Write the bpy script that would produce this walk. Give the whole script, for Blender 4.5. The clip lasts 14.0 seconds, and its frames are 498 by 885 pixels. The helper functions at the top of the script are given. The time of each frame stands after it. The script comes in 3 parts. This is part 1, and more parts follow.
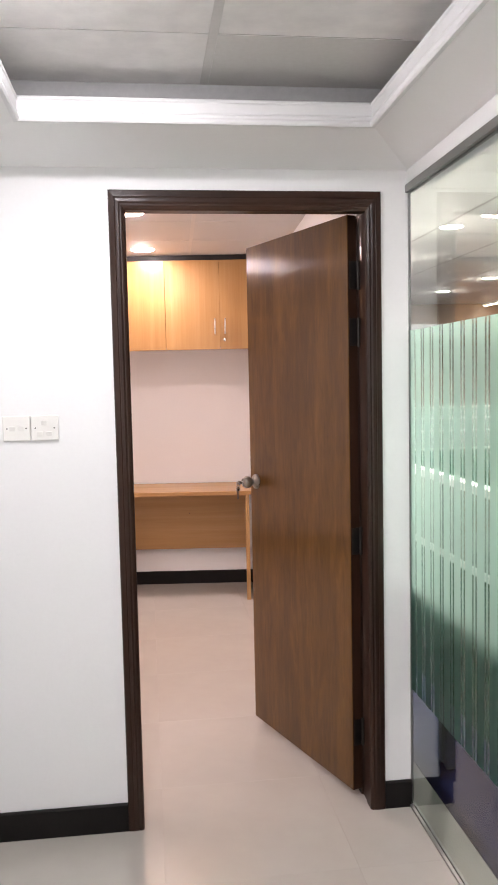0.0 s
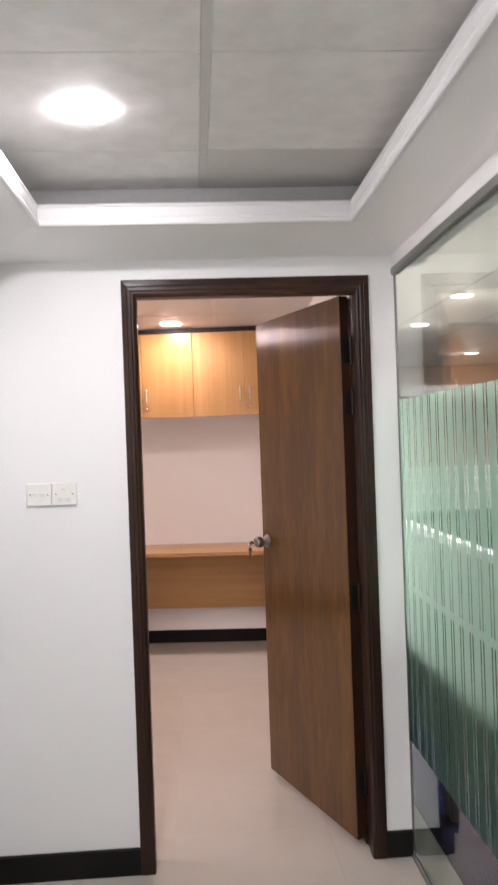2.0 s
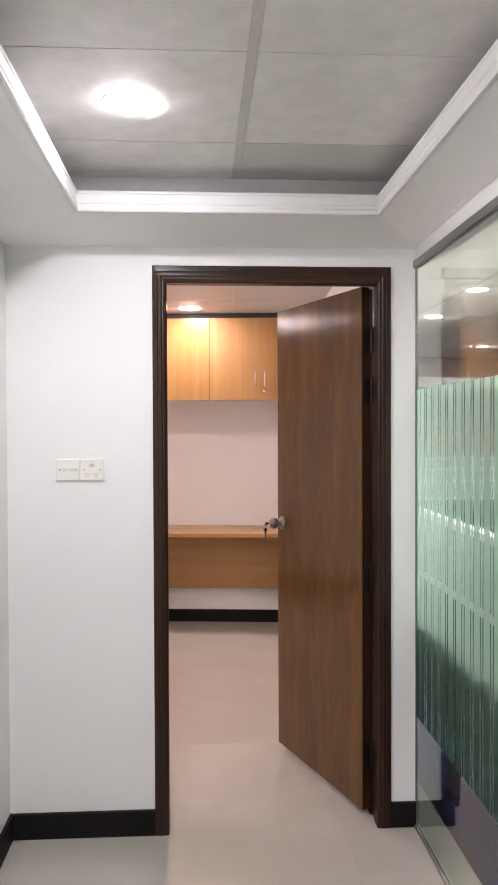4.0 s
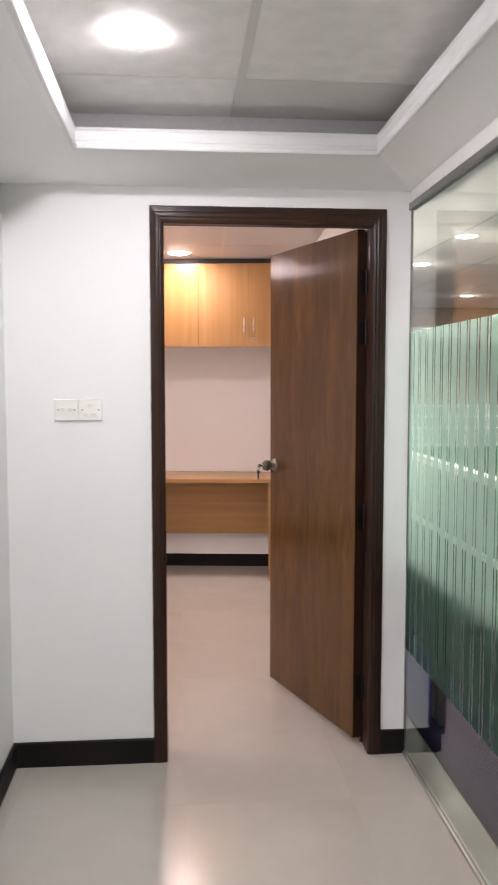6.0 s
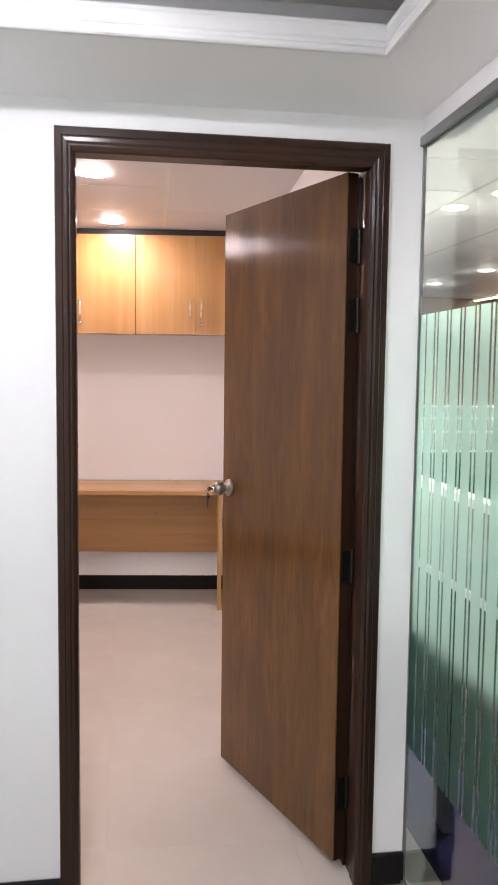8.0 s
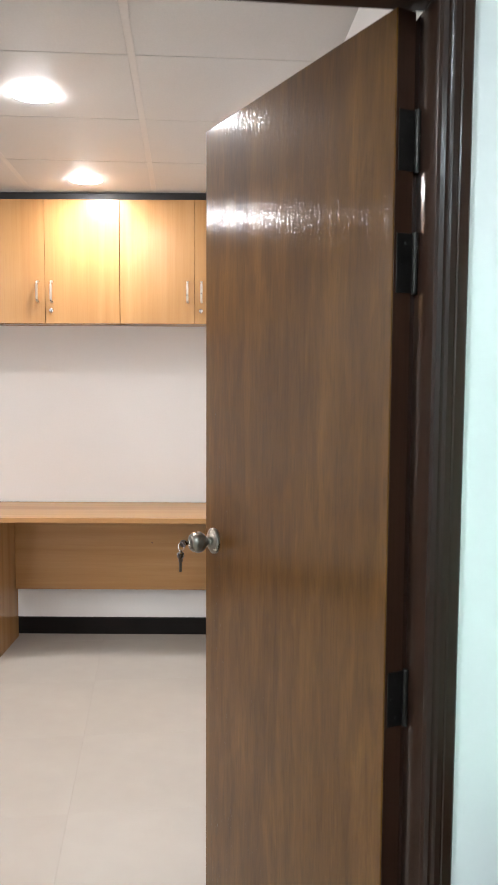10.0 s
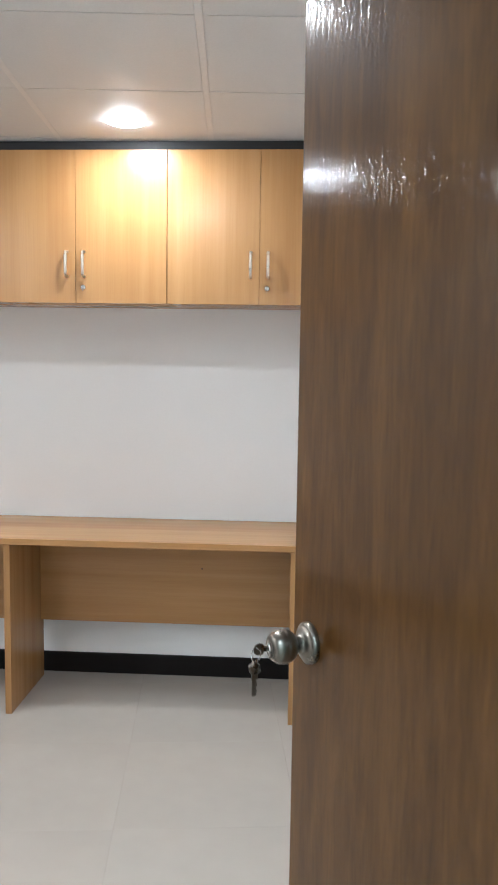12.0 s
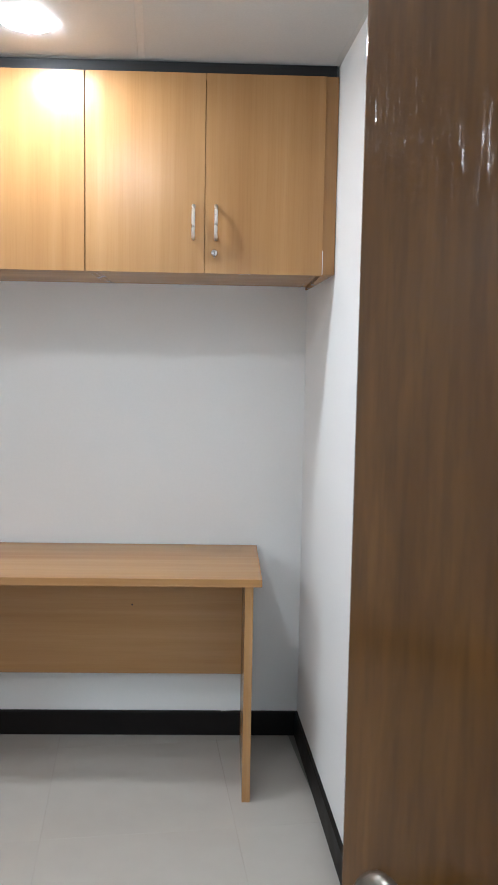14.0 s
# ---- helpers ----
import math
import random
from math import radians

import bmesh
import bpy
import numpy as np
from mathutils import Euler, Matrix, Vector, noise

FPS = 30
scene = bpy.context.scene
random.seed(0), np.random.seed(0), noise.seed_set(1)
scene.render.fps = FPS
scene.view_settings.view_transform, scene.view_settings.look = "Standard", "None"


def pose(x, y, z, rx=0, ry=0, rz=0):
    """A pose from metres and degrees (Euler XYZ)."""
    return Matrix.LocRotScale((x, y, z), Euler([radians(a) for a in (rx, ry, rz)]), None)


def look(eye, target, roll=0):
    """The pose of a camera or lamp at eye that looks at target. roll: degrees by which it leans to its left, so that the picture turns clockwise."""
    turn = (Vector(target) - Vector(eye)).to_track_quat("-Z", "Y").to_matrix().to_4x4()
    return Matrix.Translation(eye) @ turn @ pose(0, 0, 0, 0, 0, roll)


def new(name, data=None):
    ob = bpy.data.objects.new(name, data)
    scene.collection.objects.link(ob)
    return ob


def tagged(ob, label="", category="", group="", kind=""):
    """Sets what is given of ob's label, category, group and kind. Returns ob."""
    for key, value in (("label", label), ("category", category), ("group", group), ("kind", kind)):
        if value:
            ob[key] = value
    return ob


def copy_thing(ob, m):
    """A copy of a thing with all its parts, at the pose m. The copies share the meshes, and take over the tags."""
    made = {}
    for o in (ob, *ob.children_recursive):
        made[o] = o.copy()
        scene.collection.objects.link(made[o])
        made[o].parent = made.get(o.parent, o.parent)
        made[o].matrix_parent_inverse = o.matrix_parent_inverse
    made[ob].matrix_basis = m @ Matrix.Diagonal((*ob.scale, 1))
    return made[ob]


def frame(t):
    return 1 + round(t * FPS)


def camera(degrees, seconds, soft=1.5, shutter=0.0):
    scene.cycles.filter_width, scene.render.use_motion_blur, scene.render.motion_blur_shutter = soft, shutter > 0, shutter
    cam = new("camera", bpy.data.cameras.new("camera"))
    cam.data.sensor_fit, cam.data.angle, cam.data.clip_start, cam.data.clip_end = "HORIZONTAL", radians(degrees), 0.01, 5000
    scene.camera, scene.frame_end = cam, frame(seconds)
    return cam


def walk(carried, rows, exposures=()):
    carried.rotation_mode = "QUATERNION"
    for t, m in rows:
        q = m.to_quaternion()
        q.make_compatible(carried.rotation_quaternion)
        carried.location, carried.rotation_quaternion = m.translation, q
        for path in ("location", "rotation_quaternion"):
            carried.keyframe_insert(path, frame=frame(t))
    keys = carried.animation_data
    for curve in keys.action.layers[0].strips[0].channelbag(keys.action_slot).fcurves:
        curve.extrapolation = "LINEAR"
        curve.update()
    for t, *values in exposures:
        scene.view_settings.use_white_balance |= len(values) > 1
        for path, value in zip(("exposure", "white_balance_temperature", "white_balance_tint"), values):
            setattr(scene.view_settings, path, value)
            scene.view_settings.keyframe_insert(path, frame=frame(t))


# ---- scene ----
cam = camera(33.9, 14.0, shutter=0.5)
PATH = [
    (0, (1.133, 0.243, 1.519), (1.153, 2.237, 1.365), -1.2),
    (0.5, (1.244, 0.17, 1.524), (1.246, 2.163, 1.353), -0.6),
    (1, (1.325, 0.109, 1.526), (1.312, 2.101, 1.346), -0.8),
    (1.5, (1.32, 0.054, 1.526), (1.283, 2.051, 1.409), -1.7),
    (2, (1.306, 0.01, 1.544), (1.209, 2.007, 1.539), -2.0),
    (2.5, (1.288, -0.006, 1.554), (1.149, 1.988, 1.618), -2.0),
    (3, (1.298, -0.007, 1.538), (1.159, 1.988, 1.571), -1.2),
    (3.5, (1.279, -0.046, 1.532), (1.16, 1.95, 1.53), -0.5),
    (5.8, (1.154, -0.244, 1.497), (1.08, 1.749, 1.349), -0.3),
    (6, (1.184, -0.158, 1.49), (1.126, 1.835, 1.336), -0.0),
    (6.5, (1.242, 0.048, 1.509), (1.2, 2.039, 1.334), 1.0),
    (7, (1.208, 0.246, 1.504), (1.201, 2.236, 1.302), 1.4),
    (7.5, (1.145, 0.486, 1.515), (1.222, 2.477, 1.337), 0.7),
    (10, (1.282, 1.739, 1.498), (1.28, 3.731, 1.324), 0.3),
    (10.3, (1.302, 1.873, 1.501), (1.183, 3.859, 1.29), 0.7),
    (10.5, (1.282, 1.943, 1.489), (1.136, 3.923, 1.248), 0.4),
    (11, (1.199, 2.125, 1.498), (1.081, 4.104, 1.233), 0.5),
    (11.5, (1.135, 2.318, 1.497), (1.057, 4.284, 1.238), 0.6),
    (12, (1.173, 2.52, 1.502), (1.054, 4.507, 1.306), 0.8),
    (12.5, (1.159, 2.732, 1.482), (0.995, 4.716, 1.285), 1.1),
    (13, (1.117, 2.914, 1.474), (1.052, 4.899, 1.241), 1.4),
    (13.5, (1.094, 3.069, 1.453), (1.13, 5.058, 1.246), 1.8),
    (14, (1.083, 3.207, 1.454), (1.141, 5.197, 1.261), 1.0),
]
walk(cam, [(t, look(eye, target, roll)) for t, eye, target, roll in PATH],
     exposures=[(0.0, 0.25, 6530, 16), (0.5, 0.06, 6530, 16), (1.0, 0.0, 6530, 16), (2.0, -0.03, 6580, 16), (3.5, -0.05, 6580, 16), (6.0, -0.03, 6580, 16), (7.5, 0.10, 6430, 16),
                (10.0, 0.46, 5620, -5), (10.5, 0.42, 5420, -8), (11.0, 0.36, 5120, -12), (12.0, 0.19, 5070, -11), (13.0, 0.14, 4950, -12), (13.5, 0.15, 4950, -12), (14.0, 0.0, 4950, -12)])

# ---- plan ----
# The corridor, the doorway and the floor tiles have axes of their own (FRONT); the small office is skewed a little to them.
FRONT = pose(1.62, 3.03, 0, 0, 0, 6.5) @ pose(-1.49, -3.03, 0)
HOME = Matrix.Identity(4)
axes = HOME
WALL_Y, WALL_BACK = 3.022, 3.100          # partition with the doorway
LEFT_X, GLASS_X = 0.050, 1.582            # corridor sides
REAR_Y = -1.7
ROOM_L, ROOM_BACK = -2.10, 6.30           # small office
FR_L, FR_R, FR_TOP = 0.587, 1.484, 2.133  # door frame, outer
SOFFIT_W, SOFFIT_LIP = 2.204, 2.258       # soffit: at the door wall, at the lip
TRAY_L, TRAY_R, TRAY_Y = 0.349, 1.379, 2.727
CEIL, ROOM_CEIL = 2.40, 2.352
COOL, WARM = (1.0, 0.98, 1.0), (1.0, 0.80, 0.75)
LAMP_CORRIDOR, LAMP_ROOM, LAMP_OFFICE = 268.0, 285.0, 1700.0

# ---- world: a closed interior, next to no light from outside ----
world = bpy.data.worlds.new("world")
scene.world = world
world.use_nodes = True
world.node_tree.nodes["Background"].inputs[0].default_value = (0.5, 0.5, 0.5, 1)
world.node_tree.nodes["Background"].inputs[1].default_value = 0.02


# ---- materials ----
def mat_new(name):
    m = bpy.data.materials.new(name)
    m.use_nodes = True
    nt = m.node_tree
    nt.nodes.clear()
    out = nt.nodes.new("ShaderNodeOutputMaterial")
    return m, nt, out


def node(nt, kind, **inputs):
    n = nt.nodes.new(kind)
    for key, value in inputs.items():
        n.inputs[key.replace("_", " ")].default_value = value
    return n


def coords(nt, scale=(1, 1, 1)):
    tc = nt.nodes.new("ShaderNodeTexCoord")
    mp = nt.nodes.new("ShaderNodeMapping")
    mp.inputs["Scale"].default_value = scale
    nt.links.new(tc.outputs["Object"], mp.inputs["Vector"])
    return mp


def noise_tex(nt, vec, scale, detail=4.0, rough=0.55):
    n = node(nt, "ShaderNodeTexNoise", Scale=scale, Detail=detail, Roughness=rough)
    nt.links.new(vec.outputs[0], n.inputs["Vector"])
    return n


def ramp(nt, fac, stops):
    r = nt.nodes.new("ShaderNodeValToRGB")
    els = r.color_ramp.elements
    while len(els) < len(stops):
        els.new(0.5)
    for e, (p, c) in zip(els, stops):
        e.position, e.color = p, (*c, 1)
    nt.links.new(fac, r.inputs[0])
    return r


def mix_rgb(nt, fac, a, b, blend="MIX"):
    m = nt.nodes.new("ShaderNodeMix")
    m.data_type, m.blend_type = "RGBA", blend
    for idx, value in ((0, fac), (6, a), (7, b)):
        if isinstance(value, (int, float)):
            m.inputs[idx].default_value = value
        elif isinstance(value, tuple):
            m.inputs[idx].default_value = (*value, 1)
        else:
            nt.links.new(value, m.inputs[idx])
    return m.outputs[2]


def bump(nt, height, strength, dist):
    b = node(nt, "ShaderNodeBump", Strength=strength, Distance=dist)
    nt.links.new(height, b.inputs["Height"])
    return b


def surface(name, base, rough=0.5, metal=0.0, spread=0.06, big=1.5, fine=60.0, relief=0.15, depth=0.001, coat=0.0, rough_var=0.08, each=0.0, grit=0.10, spec=0.5):
    """Painted, plastered or plain stuff: large stains, fine grain and relief."""
    m, nt, out = mat_new(name)
    v = coords(nt)
    a, b = noise_tex(nt, v, big, 3), noise_tex(nt, v, fine, 5)
    dark = tuple(c * (1 - spread) for c in base)
    light = tuple(min(1, c * (1 + spread)) for c in base)
    c1 = ramp(nt, a.outputs["Fac"], [(0.3, dark), (0.7, light)])
    col = mix_rgb(nt, grit, c1.outputs[0], b.outputs["Fac"], "OVERLAY")
    if each:
        info = nt.nodes.new("ShaderNodeObjectInfo")
        var = ramp(nt, info.outputs["Random"], [(0.0, (1 - each,) * 3), (1.0, (1, 1, 1))])
        col = mix_rgb(nt, 1.0, col, var.outputs[0], "MULTIPLY")
    p = node(nt, "ShaderNodeBsdfPrincipled", Metallic=metal, Coat_Weight=coat, Specular_IOR_Level=spec)
    p.inputs["Coat Roughness"].default_value = 0.06
    nt.links.new(col, p.inputs["Base Color"])
    r = ramp(nt, a.outputs["Fac"], [(0.3, (max(0, rough - rough_var),) * 3), (0.7, (rough + rough_var,) * 3)])
    nt.links.new(r.outputs[0], p.inputs["Roughness"])
    nt.links.new(bump(nt, b.outputs["Fac"], relief, depth).outputs[0], p.inputs["Normal"])
    nt.links.new(p.outputs[0], out.inputs[0])
    return m


def wood(name, dark, mid, light, rough=0.35, coat=0.0, grain=(45, 45, 1.6), fine=(300, 300, 5), relief=0.1, ripple=0.0, each=0.12, coat_rough=0.08, band=0.5, spec=0.5, octaves=6.0, pore=0.55, warp=0.0, coat_ior=1.5):
    """Veneer or melamine with its grain along the long axis of the mapping."""
    m, nt, out = mat_new(name)
    info = nt.nodes.new("ShaderNodeObjectInfo")
    v, w = coords(nt, grain), coords(nt, fine)
    shift = nt.nodes.new("ShaderNodeVectorMath")
    shift.operation = "MULTIPLY_ADD"
    comb = nt.nodes.new("ShaderNodeCombineXYZ")
    for k in range(3):
        nt.links.new(info.outputs["Random"], comb.inputs[k])
    shift.inputs[1].default_value = (37.0, 19.0, 53.0)
    nt.links.new(comb.outputs[0], shift.inputs[0])
    nt.links.new(v.outputs[0], shift.inputs[2])
    broad = noise_tex(nt, shift, 0.32, 3, 0.5)
    lines = noise_tex(nt, shift, 1.0, octaves, 0.58)
    lines.inputs["Distortion"].default_value = warp
    broad.inputs["Distortion"].default_value = warp
    pores = noise_tex(nt, w, 1.0, 3, 0.6)
    c1 = ramp(nt, lines.outputs["Fac"], [(0.30, dark), (0.52, mid), (0.72, light)])
    c2 = ramp(nt, broad.outputs["Fac"], [(0.32, dark), (0.50, mid), (0.68, light)])
    col = mix_rgb(nt, band, c1.outputs[0], c2.outputs[0])
    por = ramp(nt, pores.outputs["Fac"], [(0.36, (0.72, 0.70, 0.68)), (0.52, (1, 1, 1))])
    col = mix_rgb(nt, pore, col, por.outputs[0], "MULTIPLY")
    var = ramp(nt, info.outputs["Random"], [(0.0, (1 - each,) * 3), (1.0, (1, 1, 1))])
    col = mix_rgb(nt, 1.0, col, var.outputs[0], "MULTIPLY")
    p = node(nt, "ShaderNodeBsdfPrincipled", Roughness=rough, Coat_Weight=coat, Specular_IOR_Level=spec)
    p.inputs["Coat Roughness"].default_value = coat_rough
    p.inputs["Coat IOR"].default_value = coat_ior
    nt.links.new(col, p.inputs["Base Color"])
    b = bump(nt, pores.outputs["Fac"], relief, 0.0006)
    nt.links.new(b.outputs[0], p.inputs["Normal"])
    if ripple:
        rv = coords(nt, (150, 150, 34))
        rn = noise_tex(nt, rv, 1.0, 2.0, 0.55)
        b2 = bump(nt, rn.outputs["Fac"], ripple, 0.001)
        nt.links.new(b2.outputs[0], p.inputs["Coat Normal"])
    nt.links.new(p.outputs[0], out.inputs[0])
    return m


def metal(name, base, rough=0.25):
    return surface(name, base, rough, 1.0, 0.05, 40, 400, 0.03, 0.0003, rough_var=0.05)


def glow(name, colour, strength):
    m, nt, out = mat_new(name)
    e = node(nt, "ShaderNodeEmission", Strength=strength)
    e.inputs["Color"].default_value = (*colour, 1)
    nt.links.new(e.outputs[0], out.inputs[0])
    return m


def clear_glass():
    m, nt, out = mat_new("clear_glass")
    p = node(nt, "ShaderNodeBsdfPrincipled", Roughness=0.0, IOR=1.30)
    p.inputs["Base Color"].default_value = (0.87, 0.95, 0.91, 1)
    p.inputs["Transmission Weight"].default_value = 1.0
    nt.links.new(p.outputs[0], out.inputs[0])
    return m


def film_mat():
    """Aqua frosted film: part of the light goes straight through, the rest is scattered."""
    m, nt, out = mat_new("frosted_film")
    v = coords(nt, (1, 40, 1.5))
    n = noise_tex(nt, v, 1.0, 3)
    col = ramp(nt, n.outputs["Fac"], [(0.3, (0.56, 0.68, 0.65)), (0.7, (0.62, 0.73, 0.70))])
    d = node(nt, "ShaderNodeBsdfDiffuse")
    tl = node(nt, "ShaderNodeBsdfTranslucent")
    tp = node(nt, "ShaderNodeBsdfTransparent")
    tp.inputs["Color"].default_value = (0.76, 0.91, 0.85, 1)
    nt.links.new(col.outputs[0], d.inputs["Color"])
    nt.links.new(col.outputs[0], tl.inputs["Color"])
    soft = node(nt, "ShaderNodeBsdfRefraction", Roughness=0.32, IOR=1.25)
    soft.inputs["Color"].default_value = (0.80, 0.95, 0.89, 1)
    m1, m2, m3 = (node(nt, "ShaderNodeMixShader", Fac=f) for f in (0.94, 0.56, 0.26))
    for mix, a, b in ((m1, d, tl), (m2, m1, soft), (m3, m2, tp)):
        nt.links.new(a.outputs[0], mix.inputs[1])
        nt.links.new(b.outputs[0], mix.inputs[2])
    nt.links.new(m3.outputs[0], out.inputs[0])
    return m


WHITE = surface("white_wall_paint", (0.83, 0.83, 0.825), 0.5, spread=0.02, big=0.9, fine=90, relief=0.12, spec=0.35)
PLASTER = surface("white_plaster", (0.87, 0.865, 0.86), 0.6, spread=0.025, big=1.2, fine=70, relief=0.15)
CORNICE = surface("white_gypsum_cornice", (0.74, 0.74, 0.74), 0.4, spread=0.02, big=2, relief=0.05)
CEIL_TILE = surface("ceiling_tile", (0.78, 0.76, 0.74), 0.55, spread=0.07, big=13, fine=160, relief=0.2)
TEE = surface("white_tee_bar", (0.60, 0.58, 0.555), 0.45, spread=0.02, relief=0.02)
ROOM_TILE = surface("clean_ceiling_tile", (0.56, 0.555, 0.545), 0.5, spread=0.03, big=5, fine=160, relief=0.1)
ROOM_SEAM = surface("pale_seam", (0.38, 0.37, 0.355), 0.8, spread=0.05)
OFFICE_TILE = surface("office_ceiling_tile", (0.88, 0.87, 0.84), 0.5, spread=0.03, big=5, fine=160, relief=0.1)
STEEL = metal("brushed_handle_steel", (0.66, 0.63, 0.58), 0.30)
SEAM = surface("grey_seam", (0.22, 0.22, 0.21), 0.8, spread=0.05)
# upstand behind the cornice: greyer than the cornice and the tiles
COVE = surface("grey_cove", (0.45, 0.45, 0.45), 0.7, spread=0.05)
SKIRT = surface("black_brown_skirting", (0.010, 0.0085, 0.0078), 0.55, spread=0.25, big=5, relief=0.05, spec=0.15)
FLOOR = surface("cream_porcelain_tile", (0.455, 0.425, 0.380), 0.20, spread=0.035, big=2.2, fine=14, relief=0.012, depth=0.0005, coat=0.25, rough_var=0.04, each=0.008, grit=0.03)
GROUT = surface("grout", (0.435, 0.405, 0.362), 0.5, spread=0.05)
LEAF = wood("brown_door_veneer", (0.064, 0.0258, 0.0044), (0.097, 0.0422, 0.0076), (0.142, 0.0655, 0.0134), rough=0.55, coat=0.75, grain=(30, 30, 4.5), fine=(140, 140, 14), ripple=0.75, band=0.55, coat_rough=0.12, spec=0.04, octaves=5.0, pore=0.5, warp=1.2, relief=0.06, coat_ior=1.43)
FRAME = wood("dark_brown_frame_wood", (0.017, 0.0070, 0.0038), (0.032, 0.0135, 0.0075), (0.052, 0.0220, 0.0120), rough=0.45, coat=0.36, grain=(30, 30, 0.8), fine=(160, 160, 5), ripple=0.35, coat_rough=0.17, spec=0.15, octaves=4.0, pore=0.4)
FRAME_HEAD = wood("dark_brown_frame_wood_lengthwise", (0.017, 0.0070, 0.0038), (0.032, 0.0135, 0.0075), (0.052, 0.0220, 0.0120), rough=0.45, coat=0.36, grain=(0.8, 30, 30), fine=(5, 160, 160), ripple=0.35, coat_rough=0.17, spec=0.15, octaves=4.0, pore=0.4)
BEECH = wood("beech_melamine_upright", (0.322, 0.168, 0.060), (0.374, 0.208, 0.078), (0.430, 0.250, 0.102), rough=0.27, grain=(26, 26, 0.7), fine=(260, 260, 6), band=0.5, each=0.06, octaves=2.5, pore=0.18, relief=0.05, spec=0.45, warp=0.3)
BEECH_X = wood("beech_melamine_lengthwise", (0.350, 0.183, 0.064), (0.408, 0.227, 0.083), (0.470, 0.274, 0.110), rough=0.27, grain=(0.7, 26, 26), fine=(6, 260, 260), band=0.5, each=0.06, octaves=2.5, pore=0.18, relief=0.05, spec=0.45, warp=0.3)
BLACK = surface("matt_black_board", (0.008, 0.008, 0.009), 0.6, spread=0.2)
NICKEL = metal("satin_nickel", (0.25, 0.23, 0.20), 0.30)
CHROME = metal("polished_chrome", (0.75, 0.75, 0.76), 0.12)
BRASS = metal("key_metal", (0.20, 0.18, 0.155), 0.3)
HINGE = metal("blackened_hinge_steel", (0.05, 0.045, 0.042), 0.5)
ALU = metal("aluminium_channel", (0.34, 0.34, 0.33), 0.42)
PLATE = surface("white_switch_plastic", (0.80, 0.79, 0.75), 0.3, spread=0.015, relief=0.02)
SCREW = metal("screw_steel", (0.12, 0.115, 0.11), 0.45)
GLASS = clear_glass()
FILM = film_mat()
CARPET = surface("blue_carpet", (0.006, 0.008, 0.026), 0.95, spread=0.2, big=6, fine=120, relief=0.05, depth=0.002, spec=0.0)
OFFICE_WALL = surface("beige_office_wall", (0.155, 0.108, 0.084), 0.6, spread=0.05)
FABRIC = surface("green_screen_fabric", (0.018, 0.076, 0.046), 0.9, spread=0.12, big=5, fine=320, relief=0.4, spec=0.05)
PANEL = surface("pale_green_screen_panel", (0.18, 0.23, 0.205), 0.5, spread=0.05)
RAIL = surface("white_rail_paint", (0.80, 0.80, 0.80), 0.35, spread=0.02)
DARK = surface("dark_grey_bulkhead", (0.06, 0.06, 0.065), 0.6, spread=0.1)
LED_COOL = glow("led_diffuser_cool", COOL, LAMP_CORRIDOR)
LED_WARM = glow("led_diffuser_warm", WARM, LAMP_ROOM)
LED_LINE = glow("led_line_diffuser", (1.0, 0.86, 0.68), 30.0)
# floor beyond the glass: its shade is put into this darker colour
SHADED_TILE = surface("shaded_floor_tile", (0.15, 0.145, 0.125), 0.45, spread=0.06, big=4, fine=40, relief=0.05)
LED_OFFICE = glow("led_diffuser_office", (1.0, 0.93, 0.84), LAMP_OFFICE)


# ---- building helpers ----
def placed(ob):
    m = ob.matrix_basis.copy()
    while ob.parent:
        m = ob.parent.matrix_basis @ ob.matrix_parent_inverse @ m
        ob = ob.parent
    return m


def mesh_of(name, bm, material, smooth=False):
    me = bpy.data.meshes.new(name)
    bm.transform(axes)
    bmesh.ops.recalc_face_normals(bm, faces=bm.faces)
    for f in bm.faces:
        f.smooth = smooth
    bm.to_mesh(me)
    bm.free()
    me.materials.append(material)
    return me


def part(name, bm, material, parent=None, label="", smooth=False):
    """One mesh object in world coordinates, under a thing or a part."""
    ob = new(name, mesh_of(name, bm, material, smooth))
    if parent:
        ob.parent = parent
        ob.matrix_parent_inverse = placed(parent).inverted()
    return tagged(ob, label) if label else ob


def thing(name, at, label, category, group="", kind=""):
    ob = new(name)
    ob.empty_display_size = 0.1
    ob.location = axes @ Vector(at)
    return tagged(ob, label, category, group, kind)


def box(x0, x1, y0, y1, z0, z1, bevel=0.0, bm=None, segments=2):
    bm = bm or bmesh.new()
    made = bmesh.ops.create_cube(bm, size=1.0)["verts"]
    for v in made:
        v.co = Vector((x0 + (v.co.x + 0.5) * (x1 - x0), y0 + (v.co.y + 0.5) * (y1 - y0), z0 + (v.co.z + 0.5) * (z1 - z0)))
    if bevel:
        edges = list({e for v in made for e in v.link_edges})
        bmesh.ops.bevel(bm, geom=edges, offset=bevel, segments=segments, profile=0.5, affect="EDGES")
    return bm


def prism(outline, z0, z1, bm=None):
    """An upright prism over a plan outline of (x, y)."""
    bm = bm or bmesh.new()
    low, high = [bm.verts.new((x, y, z0)) for x, y in outline], [bm.verts.new((x, y, z1)) for x, y in outline]
    n = len(outline)
    bm.faces.new(low[::-1])
    bm.faces.new(high)
    for k in range(n):
        bm.faces.new((low[k], low[(k + 1) % n], high[(k + 1) % n], high[k]))
    return bm


